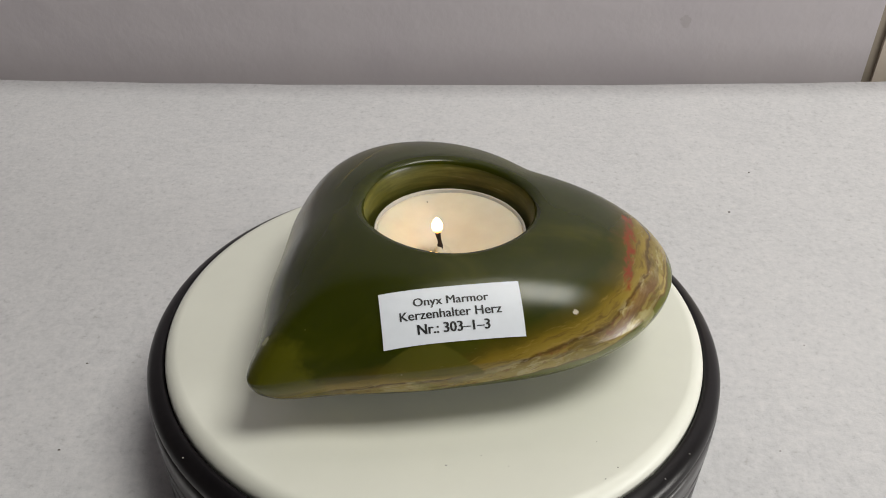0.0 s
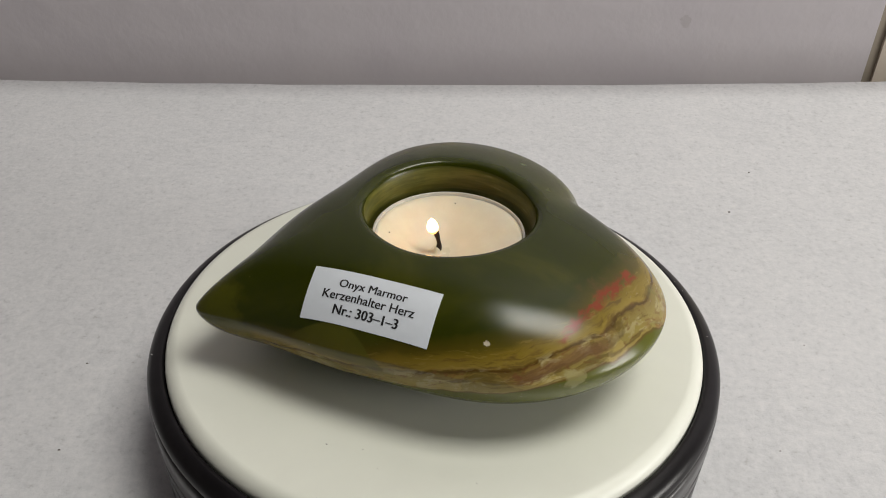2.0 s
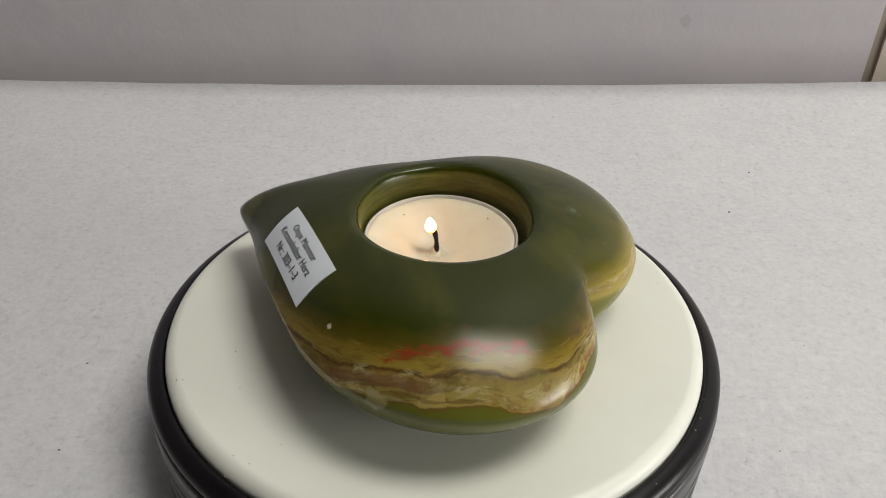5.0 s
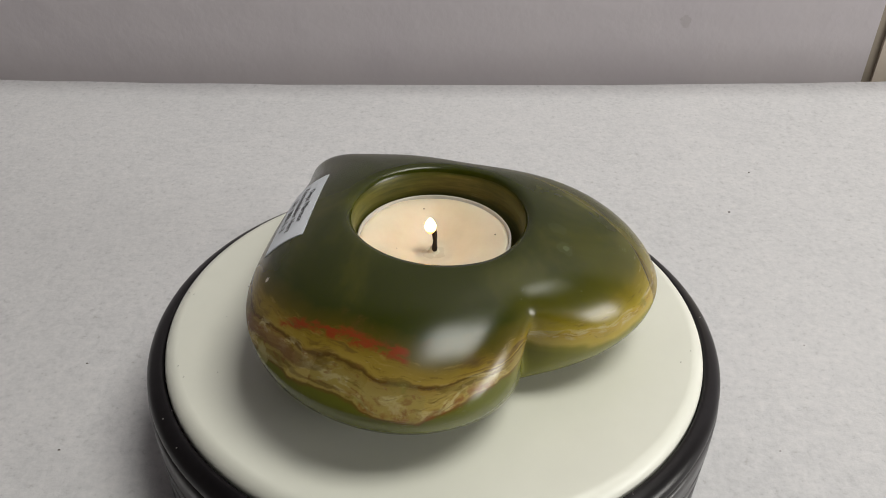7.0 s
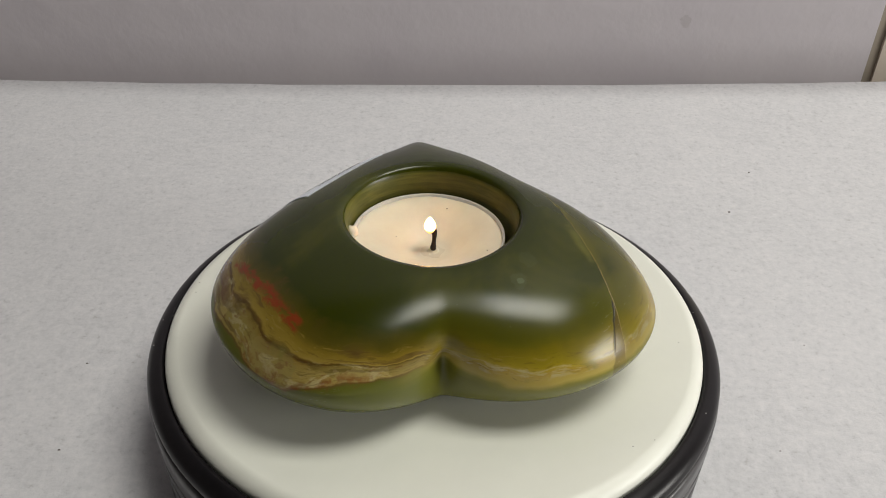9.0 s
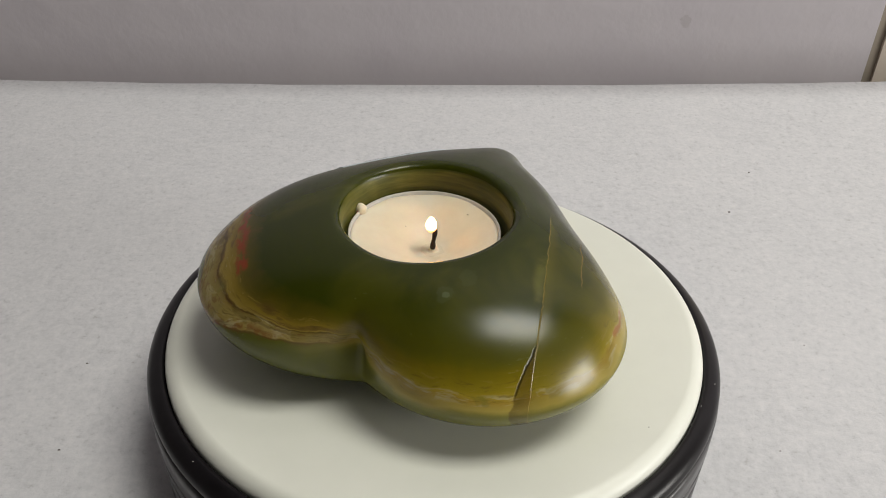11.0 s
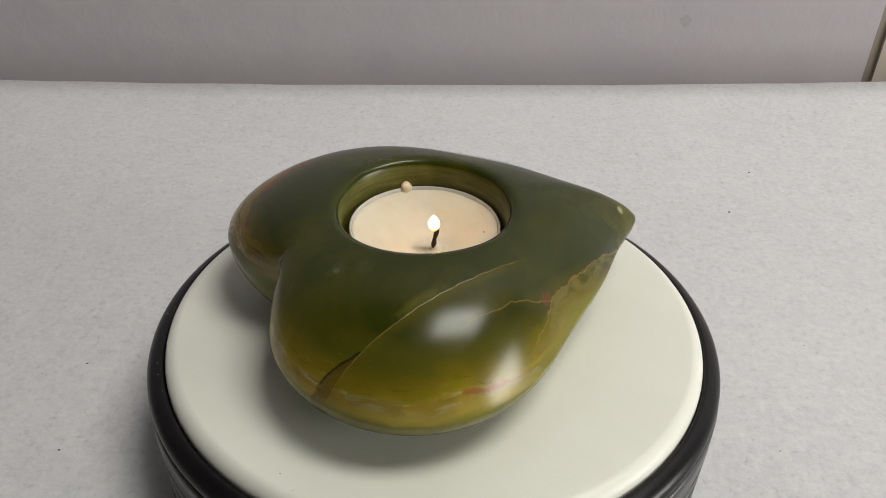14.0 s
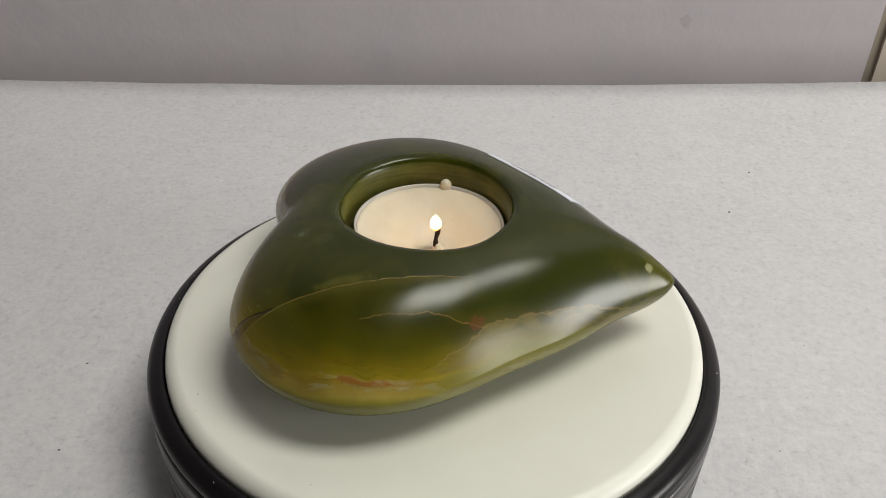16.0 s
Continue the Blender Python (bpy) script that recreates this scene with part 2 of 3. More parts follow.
    c = mix(nt, mul(mul(mul(flank, box_mask(add(from_line, mul(ragged, 5.0)), -5.2, -3.0, 0.5)), box_mask(y, -32.0, -8.0, 4.0)), mul(span(nt, cloud, 0.38, 0.58), 0.75)), c, (0.135, 0.046, 0.010))
    low_rust = mul(mul(span(nt, x, -22.0, -30.0), box_mask(y, 30.0, 48.0, 4.0)), box_mask(add(hb, mul(ragged, 4.0)), -7.6, -4.2, 0.9))
    c = mix(nt, mul(low_rust, mul(span(nt, blotch, 0.36, 0.50), 0.85)), c, (0.235, 0.085, 0.013))
    c = mix(nt, mul(spot(nt, v, (-0.0359, -0.0397, 0.0226), 0.0013, 500), 0.7), c, (0.34, 0.33, 0.17))
    # round pale spots, and small chips
    ring_spot = spot(nt, v, (0.0075, 0.0328, 0.0320), 0.0021, 250)
    c = mix(nt, mul(ring_spot, 0.30), c, (0.065, 0.080, 0.030))
    c = mix(nt, mul(spot(nt, v, (0.0072, 0.0332, 0.0320), 0.0008, 250), 0.5), c, (0.11, 0.13, 0.06))
    c = mix(nt, mul(spot(nt, v, (0.0015, 0.0300, 0.0325), 0.0021, 250), 0.22), c, (0.06, 0.075, 0.025))
    chip = spot(nt, v, (0.0318, -0.0315, 0.0266), 0.0006, 1500)
    c = mix(nt, mul(chip, 0.85), c, (0.55, 0.48, 0.36))
    dots = node(nt, "ShaderNodeTexVoronoi", Scale=190.0)
    nt.links.new(v, dots.inputs["Vector"])
    dot_pick = nt.nodes.new("ShaderNodeSeparateColor")
    nt.links.new(dots.outputs["Color"], dot_pick.inputs[0])
    dot = mul(span(nt, dots.outputs["Distance"], 0.07, 0.04), span(nt, dot_pick.outputs[0], 0.86, 0.87))
    c = mix(nt, mul(dot, 0.5), c, (0.30, 0.27, 0.14))
    # the drilled, unpolished well: dull, with turning marks; paleness partly painted transmitted light
    d = nt.nodes.new("ShaderNodeMath")
    d.operation = "POWER"
    d.inputs[1].default_value = 0.5
    px, py = math_node(nt, "SUBTRACT", x, HEART["hx"] * 1000), math_node(nt, "SUBTRACT", y, HEART["hy"] * 1000)
    nt.links.new(add(mul(px, px), mul(py, py)), d.inputs[0])
    well = span(nt, d.outputs[0], HEART["rh"] * 1000 + 0.35, HEART["rh"] * 1000 - 0.05)
    drill = nt.nodes.new("ShaderNodeMapping")
    drill.inputs["Scale"].default_value = (0.25, 0.25, 3.0)
    nt.links.new(v, drill.inputs[0])
    marks = noise_tex(nt, drill.outputs[0], 350, 4, 0.6)
    c = mix(nt, mul(well, 0.9), c, ramp(nt, add(mul(marks, 0.5), mul(cloud, 0.5)), [(0.36, (0.045, 0.048, 0.004)), (0.48, (0.085, 0.084, 0.010)), (0.58, (0.130, 0.122, 0.024)), (0.68, (0.25, 0.235, 0.110))]))
    nt.links.new(c, b.inputs["Base Color"])
    # polish: a soft waxy gloss, duller in scratches
    scratch = noise_tex(nt, streak.outputs[0], 900, 5, 0.7)
    rough = nt.nodes.new("ShaderNodeMapRange")
    rough.inputs[1].default_value, rough.inputs[2].default_value, rough.inputs[3].default_value, rough.inputs[4].default_value = 0.3, 0.7, 0.17, 0.29
    nt.links.new(add(mul(scratch, 0.6), mul(cloud, 0.4)), rough.inputs[0])
    rr = add(rough.outputs[0], add(mul(chip, 0.4), mul(well, 0.25)))
    nt.links.new(rr, b.inputs["Roughness"])
    b.inputs["IOR"].default_value = 1.50
    b.inputs["Specular IOR Level"].default_value = 0.33
    b.inputs["Subsurface Weight"].default_value = 0.3
    b.inputs["Subsurface Radius"].default_value = (1.0, 0.9, 0.3)
    b.inputs["Subsurface Scale"].default_value = 0.0035
    dips = add(mul(mul(line, -1.0), 0.5), add(mul(slit, -0.8), mul(chip, -1.0)))
    bump(nt, b, add(dips, mul(noise_tex(nt, v, 60, 3), 0.25)), 0.35, 0.0006)
    return m


def flame_material():
    m, nt, b = material("candle_flame")
    sep = nt.nodes.new("ShaderNodeSeparateXYZ")
    nt.links.new(coords(nt), sep.inputs[0])
    f = math_node(nt, "DIVIDE", sep.outputs[2], 0.0052)
    c = ramp(nt, f, [(0.0, (1.0, 0.30, 0.05)), (0.2, (1.0, 0.40, 0.11)), (0.4, (1.0, 0.54, 0.18)), (0.8, (1.0, 0.58, 0.20)), (1.0, (1.0, 0.46, 0.12))])
    s = ramp(nt, f, [(0.0, (0.03, 0.03, 0.03)), (0.2, (0.05, 0.05, 0.05)), (0.4, (0.35, 0.35, 0.35)), (0.6, (1, 1, 1)), (0.8, (0.8, 0.8, 0.8)), (0.95, (0.15, 0.15, 0.15))])
    nt.links.new(c, b.inputs["Emission Color"])
    nt.links.new(math_node(nt, "MULTIPLY", s, 42.0), b.inputs["Emission Strength"])
    b.inputs["Base Color"].default_value = (0.9, 0.6, 0.3, 1)
    return m


def wax_material():
    m, nt, b = material("white_wax")
    v = coords(nt)
    sep = nt.nodes.new("ShaderNodeSeparateXYZ")
    nt.links.new(v, sep.inputs[0])
    n = noise_tex(nt, v, 160, 4)
    c = ramp(nt, n, [(0.3, (0.75, 0.66, 0.51)), (0.7, (0.81, 0.73, 0.58))])
    pool = span(nt, math_node(nt, "ADD", sep.outputs[2], math_node(nt, "MULTIPLY", n, 0.0006)), 0.0212, 0.0200)
    c = mix(nt, math_node(nt, "MULTIPLY", pool, 0.35), c, (0.70, 0.59, 0.43))
    nt.links.new(c, b.inputs["Base Color"])
    nt.links.new(math_node(nt, "SUBTRACT", 0.45, math_node(nt, "MULTIPLY", pool, 0.20)), b.inputs["Roughness"])
    b.inputs["Subsurface Weight"].default_value = 0.35
    b.inputs["Subsurface Radius"].default_value = (1.0, 0.7, 0.45)
    b.inputs["Subsurface Scale"].default_value = 0.002
    bump(nt, b, n, 0.15, 0.0005)
    return m


TABLE = table_material()
WALL = wall_material()
# paint of the added, unseen room, darkened to cut fill and reflections
ROOM = plain("unseen_room_paint", (0.27, 0.26, 0.25), 0.8, grain=6)
CEILING = plain("unseen_ceiling_paint", (0.13, 0.125, 0.12), 0.9, grain=6)
FLOOR = plain("brown_floor", (0.20, 0.15, 0.11), 0.5, grain=8)
FRAME = plain("beige_frame_paint", (0.62, 0.55, 0.47), 0.5, grain=20)
SEAM = plain("brown_seam", (0.30, 0.26, 0.21), 0.7, grain=40)
DISC = plain("ivory_plastic", (0.73, 0.735, 0.665), 0.42, grain=60, vary=0.02)
BLACK = plain("black_rubber", (0.006, 0.005, 0.006), 0.30, grain=500, vary=0.25)
BLACK.node_tree.nodes["Principled BSDF"].inputs["Specular IOR Level"].default_value = 0.25
BODY = plain("dark_grey_plastic", (0.045, 0.043, 0.045), 0.32, grain=300, vary=0.15)
ONYX = onyx_material()
PAPER = plain("white_label_paper", (0.70, 0.735, 0.80), 0.45, grain=400, vary=0.02)
INK = plain("black_ink", (0.012, 0.012, 0.014), 0.5)
WAX = wax_material()
CUP = plain("clear_grey_cup", (0.55, 0.52, 0.48), 0.3, grain=200, vary=0.1)
WICK = plain("charred_wick", (0.03, 0.018, 0.012), 0.9, grain=900, vary=0.4)
FLAME = flame_material()
PLASTIC = plain("white_plastic", (0.75, 0.75, 0.75), 0.4)


# ---- mesh helpers ----
def link_mesh(name, bm, mat, parent=None, smooth=True, label=""):
    me = bpy.data.meshes.new(name)
    bm.normal_update()
    bm.to_mesh(me)
    bm.free()
    if smooth:
        me.shade_smooth()
    me.materials.append(mat)
    ob = new(name, me)
    ob.parent = parent
    return tagged(ob, label)


def part(name, bm, mat, parent, label="", smooth=True):
    return link_mesh(name, bm, mat, parent, smooth, label)


def thing(name, m, label, category, group=""):
    ob = new(name)
    ob.empty_display_size = 0.02
    ob.matrix_world = m
    return tagged(ob, label, category, group)


def box_mesh(x0, x1, y0, y1, z0, z1, bevel=0.0):
    bm = bmesh.new()
    bmesh.ops.create_cube(bm, size=1, matrix=Matrix.Translation(((x0 + x1) / 2, (y0 + y1) / 2, (z0 + z1) / 2)) @ Matrix.Diagonal((x1 - x0, y1 - y0, z1 - z0, 1)))
    if bevel:
        bmesh.ops.bevel(bm, geom=bm.edges[:], offset=bevel, segments=3, profile=0.5, affect="EDGES")
    return bm


def lathe(profile, segments=128, cx=0.0, cy=0.0):
    """Turns (radius, height) pairs round a standing axis; a radius of 0 closes it."""
    bm = bmesh.new()
    rings = []
    for r, z in profile:
        if r <= 1e-6:
            rings.append([bm.verts.new((cx, cy, z))])
        else:
            rings.append([bm.verts.new((cx + r * math.cos(2 * math.pi * i / segments), cy + r * math.sin(2 * math.pi * i / segments), z)) for i in range(segments)])
    for a, b in zip(rings, rings[1:]):
        for i in range(segments):
            j = (i + 1) % segments
            if len(a) == 1:
                bm.faces.new((a[0], b[j], b[i]))
            elif len(b) == 1:
                bm.faces.new((a[i], a[j], b[0]))
            else:
                bm.faces.new((a[i], a[j], b[j], b[i]))
    bmesh.ops.recalc_face_normals(bm, faces=bm.faces[:])
    return bm


def arc(cx, cz, r, a0, a1, n):
    return [(cx + r * math.cos(radians(a0 + (a1 - a0) * i / n)), cz + r * math.sin(radians(a0 + (a1 - a0) * i / n))) for i in range(n + 1)]


# ---- the room ----
WALL_TURN = pose(0, 0.2345, 0, 0, 0, 4.15)


def structure(name, bm, mat, label, m=None, smooth=False):
    ob = link_mesh(name, bm, mat, None, smooth)
    if m is not None:
        ob.matrix_world = m
    return tagged(ob, label, name.split("_")[0], kind="structure")


def sheet_mesh():
    bm = bmesh.new()
    nx, ny = 120, 40
    grid = []
    for j in range(ny + 1):
        row = []
        for i in range(nx + 1):
            x = -0.55 + 1.1 * i / nx
            y = -0.75 + (0.751) * j / ny
            y -= (0.0055 - 0.105 * x * x) * (j / ny) ** 8
            if j == ny:
                y += 0.0010 * (noise.noise((x * 30, 3.1, 0)) + 0.6 * noise.noise((x * 90, 7.7, 0)))
            row.append(bm.verts.new((x, y, 0.0006 * noise.noise((x * 7, y * 7, 2.0)) if j < ny else 0.0006)))
        grid.append(row)
    for j in range(ny):
        for i in range(nx):
            bm.faces.new((grid[j][i], grid[j][i + 1], grid[j + 1][i + 1], grid[j + 1][i]))
    return bm


tagged(link_mesh("table_cover", sheet_mesh(), TABLE), "light grey textured paper sheet spread over a table", "table cover")
bpy.data.objects["table_cover"].matrix_world = WALL_TURN
cover = bpy.data.objects["table_cover"].modifiers.new("thickness", "SOLIDIFY")
cover.thickness, cover.offset = 0.0012, -1.0

table = thing("table", WALL_TURN, "plain wooden table under the grey paper sheet", "table")
part("tabletop", box_mesh(-0.56, 0.56, -0.76, 0.004, -0.032, -0.0022, 0.002), WALL, table, smooth=False)
for sx in (-0.52, 0.52):
    for sy in (-0.72, -0.04):
        part("leg", box_mesh(sx - 0.025, sx + 0.025, sy - 0.025, sy + 0.025, -0.75, -0.032, 0.002), FLOOR, table, smooth=False)

structure("wall_north", box_mesh(-1.7, 0.2862, 0.110, 0.210, -0.75, 1.6), WALL, "grey painted wall with a fine plaster texture", WALL_TURN)
structure("trim_seam", box_mesh(0.2862, 0.2932, 0.1112, 0.210, -0.75, 1.6), SEAM, "dark brown shadowed seam beside the wall", WALL_TURN)
structure("trim_frame", box_mesh(0.2932, 0.40, 0.1092, 0.210, -0.75, 1.6), FRAME, "beige painted frame beside the grey wall", WALL_TURN)
structure("wall_north_side", box_mesh(0.40, 1.9, 0.110, 0.210, -0.75, 1.6), WALL, "grey painted wall beyond the frame", WALL_TURN)
# unseen surfaces added to close the room and hold down stray light
structure("floor", box_mesh(-1.8, 1.9, -2.4, 0.6, -0.80, -0.75), FLOOR, "unseen brown floor added to close the room")
structure("ceiling", box_mesh(-1.8, 1.9, -2.4, 0.6, 1.6, 1.7), CEILING, "unseen dark ceiling added to close the room")
structure("wall_west", box_mesh(-1.8, -1.6, -2.4, 0.6, -0.75, 1.6), ROOM, "unseen dark wall added to close the room")
structure("wall_south", box_mesh(-1.6, 1.6, -2.4, -2.2, -0.75, 1.6), ROOM, "unseen dark wall added to close the room")
for nm, dims in (("wall_east_below", (-2.2, 0.6, -0.75, 0.12)), ("wall_east_above", (-2.2, 0.6, 0.58, 1.6)), ("wall_east_south", (-2.2, -0.91, 0.12, 0.58)), ("wall_east_north", (-0.13, 0.6, 0.12, 0.58))):
    structure(nm, box_mesh(1.6, 1.8, *dims), ROOM, "unseen dark wall added beside the window light")

ceiling_light = thing("ceiling_light", pose(0.60, -0.10, 1.41), "oblong white ceiling light panel, switched on", "ceiling light")
part("housing", box_mesh(-0.40, 0.40, -0.22, 0.22, 0.01, 0.19, 0.004), PLASTIC, ceiling_light, smooth=False)


# ---- turntable ----
def turntable():
    base = thing("turntable", pose(0, 0, 0), "round black motor turntable with a white disc", "turntable")
    t = TOP - 0.0082
    prof = [(0, 0.0008), (0.0746, 0.0008), (0.0754, 0.0015), (0.0757, t - 0.0128)]
    prof += [(0.0747, t - 0.0125), (0.0747, t - 0.0119), (0.0758, t - 0.0116), (0.0759, t - 0.0078), (0.0748, t - 0.0075), (0.0748, t - 0.0068), (0.0760, t - 0.0065), (0.0760, t - 0.0010), (0.0754, t), (0.0700, t), (0, t)]
    part("base", lathe(prof, 160), BODY, base, "dark grey plastic base with grooved side")
    return base


def rotating_disc():
    ob = thing("turning_disc", pose(0, 0, 0), "white plastic disc with a black rubber rim, turning", "turntable disc")
    prof = [(0.0660, TOP - 0.0079), (0.0745, TOP - 0.0079), (0.0754, TOP - 0.0074), (0.0757, TOP - 0.0064)]
    prof += [(0.0706 + 0.0051 * math.cos(radians(a)), TOP - 0.0064 + 0.0035 * math.sin(radians(a))) for a in (10, 20, 30, 40, 50, 60, 70, 80)]
    prof += [(0.0711, TOP - 0.0036), (0.0708, TOP - 0.0060), (0.0660, TOP - 0.0060)]
    part("rim", lathe(prof, 160), BLACK, ob, "black rubber rim")
    prof = [(0, TOP), (0.050, TOP), (0.0672, TOP)] + arc(0.0672, TOP - 0.0036, 0.0036, 84, 0, 10) + [(0.0708, TOP - 0.0055), (0, TOP - 0.0055)]
    part("plate", lathe(prof, 160), DISC, ob, "ivory white plastic plate")
    return ob


base = turntable()
disc = rotating_disc()

# ---- heart-shaped candle holder ----

def heart_point(ps, w, top=True):
    """A point of the heart's skin: angle from the cleft, share of the way out, upper or lower side."""
    g = HEART
    c, s = math.cos(ps), math.sin(ps)
    r = g["a0"] + g["a1"] * c + g["a2"] * math.cos(2 * ps) + g["a3"] * math.cos(3 * ps) + g["a4"] * math.cos(4 * ps)
    r += g["b1"] * s + g["b2"] * math.sin(2 * ps) + g["b3"] * math.sin(3 * ps)
    a = 4 * math.sin((ps - g["na"]) / 2) ** 2
    broad = math.exp(-(math.sqrt(a + 0.09) - 0.3) / g["nw"])
    sharp = math.exp(-(math.sqrt(a + 0.0009) - 0.03) / g["nw2"]) * w ** 4
    r -= (g["nd"] * broad + g["nd2"] * sharp) * w ** (g["kn"] if top else 0.3)
    tip = math.exp(-(math.sqrt(4 * math.cos((ps - g["ta"]) / 2) ** 2 + g["ts"]) - math.sqrt(g["ts"])) / g["tw"])
    r += g["td"] * tip * w ** (g["te"] if top else 0.5)
    point = math.exp(-(math.sqrt(4 * math.cos((ps - g["ta"]) / 2) ** 2 + 0.16) - 0.4) / 0.5)
    near = math.exp(-(math.sqrt(4 * math.cos((ps - g["ta"]) / 2) ** 2 + 0.01) - 0.1) / g["nr"])
    ze = g["ze0"] + g["ze1"] * c + g["ze2"] * s + g["tipz"] * point + g["tipe"] * near
    if top:
        zt = g["zr"] + (g["zt1"] * c + g["zt2"] * s + g["zt3"] * math.cos(2 * ps)) * w * w
        p = max(g["n0"] + g["n1"] * c + g["n2"] * point + g["n3"] * near, 1.05)
        q = max(g["m0"] + g["m1"] * c + g["m2"] * point + g["m3"] * near, 0.7)
        z = ze + (zt - ze) * max(1 - w ** p, 0) ** (1 / q)
    else:
        z = max(ze - (ze + g["zd"]) * max(1 - w ** (g["bp"] + g["bs"] * c), 0) ** (1 / (g["bq"] + g["bt"] * c)), 0.0002)
    an = ps + g["axis"]
    return Vector((g["hx"] + r * w * math.cos(an), g["hy"] + r * w * math.sin(an), z)), r * w


def w_at_radius(ps, radius):
    lo, hi = 0.02, 1.0
    for _ in range(30):
        w = (lo + hi) / 2
        lo, hi = (w, hi) if heart_point(ps, w)[1] < radius else (lo, w)
    return (lo + hi) / 2


def skin(x, y):
    """The upper skin's point over (x, y) and its normal."""
    def height(x, y):
        dx, dy = x - HEART["hx"], y - HEART["hy"]
        ps = math.atan2(dy, dx) - HEART["axis"]
        return heart_point(ps, w_at_radius(ps, math.hypot(dx, dy)))[0].z
    e = 0.0006
    n = Vector((height(x - e, y) - height(x + e, y), height(x, y - e) - height(x, y + e), 2 * e)).normalized()
    return Vector((x, y, height(x, y))), n


HOLE_FLOOR = 0.0105


def heart_mesh():
    bm = bmesh.new()
    n = 288
    cols = []
    for i in range(n):
        ps = 2 * math.pi * i / n - math.pi
        wr = w_at_radius(ps, HEART["rh"] + 0.0027)
        col = []
        for k in range(26):
            col.append(heart_point(ps, 1 - (1 - k / 26) ** 2 * 0.96 if k else 0.04, False)[0])
        for k in range(41):
            s = k / 40
            col.append(heart_point(ps, 1 - (1 - wr) * s * s)[0])
        z = col[-1].z
        ax = ps + HEART["axis"]
        for rr, dz in ((0.0020, -0.00006), (0.0014, -0.0002), (0.0009, -0.00045), (0.0005, -0.0008), (0.0002, -0.0014), (-0.0001, -0.0023), (-0.0004, -0.004), (-0.0005, -0.007), (-0.0006, -0.012)):
            r = HEART["rh"] + rr
            col.append(Vector((HEART["hx"] + r * math.cos(ax), HEART["hy"] + r * math.sin(ax), z + dz)))
        for r in (HEART["rh"] - 0.0008, HEART["rh"] - 0.0018, 0.001):
            col.append(Vector((HEART["hx"] + r * math.cos(ax), HEART["hy"] + r * math.sin(ax), HOLE_FLOOR + (0.001 if r > 0.0201 else 0))))
        cols.append([bm.verts.new(p) for p in col])
    for i in range(n):
        a, b = cols[i], cols[(i + 1) % n]
        for k in range(len(a) - 1):
            bm.faces.new((a[k], b[k], b[k + 1], a[k + 1]))
    bm.faces.new([c[-1] for c in cols])
    bm.faces.new([c[0] for c in cols][::-1])
    bmesh.ops.recalc_face_normals(bm, faces=bm.faces[:])
    return bm


LABEL_CORNERS = [Vector(c) / 1000 for c in ((-11.4, -33.2), (18.9, -27.8), (20.8, -37.4), (-9.5, -42.3))]


def on_label(u, v, lift):
    """A point of the label, u to the right and v down from 0 to 1, lifted off the stone."""
    tl, tr, br, bl = LABEL_CORNERS
    q = (tl * (1 - u) + tr * u) * (1 - v) + (bl * (1 - u) + br * u) * v
    p, n = skin(q.x, q.y)
    return p + n * lift


def label_mesh():
    bm = bmesh.new()
    nu, nv = 60, 24
    up = [[bm.verts.new(on_label(i / nu, j / nv, 0.00022)) for i in range(nu + 1)] for j in range(nv + 1)]
    lo = [[bm.verts.new(on_label(i / nu, j / nv, -0.0002)) for i in range(nu + 1)] for j in range(nv + 1)]
    for j in range(nv):
        for i in range(nu):
            bm.faces.new((up[j + 1][i], up[j + 1][i + 1], up[j][i + 1], up[j][i]))
    rim = [(j, 0) for j in range(nv + 1)] + [(nv, i) for i in range(1, nu + 1)] + [(j, nu) for j in range(nv - 1, -1, -1)] + [(0, i) for i in range(nu - 1, 0, -1)]
    edge_up = {r: bm.verts.new(up[r[0]][r[1]].co) for r in rim}
    for k in range(len(rim)):
        a, b = rim[k], rim[(k + 1) % len(rim)]
        bm.faces.new((edge_up[a], lo[a[0]][a[1]], lo[b[0]][b[1]], edge_up[b]))
    return bm


def text_mesh(words, u_mid, v_mid, u_width, v_height, heavy):
    """Printed words on the label; heavy thickens the strokes, as a share of the label's width."""
    cu = bpy.data.curves.new("words", "FONT")
    cu.body, cu.align_x, cu.align_y = words, "LEFT", "BOTTOM_BASELINE"
    cu.size, cu.resolution_u = 1.0, 3
    tmp = new("words", cu)
    me = tmp.evaluated_get(bpy.context.evaluated_depsgraph_get()).to_mesh()
    bm = bmesh.new()
    for k in range(3):
        done = len(bm.verts)
        bm.from_mesh(me)
        bm.verts.ensure_lookup_table()
        fresh = bm.verts[done:]
        if k == 0:
            xs = [v.co.x for v in fresh]
            x0, x1 = min(xs), max(xs)
        for v in fresh:
            u = u_mid + ((v.co.x - x0) / (x1 - x0) - 0.5) * u_width + (k - 1) * heavy
            w = v_mid + (0.5 - v.co.y / 0.69) * v_height
            v.co = on_label(u, w, 0.00030 + 0.00001 * k)
    bpy.data.objects.remove(tmp)
    return bm


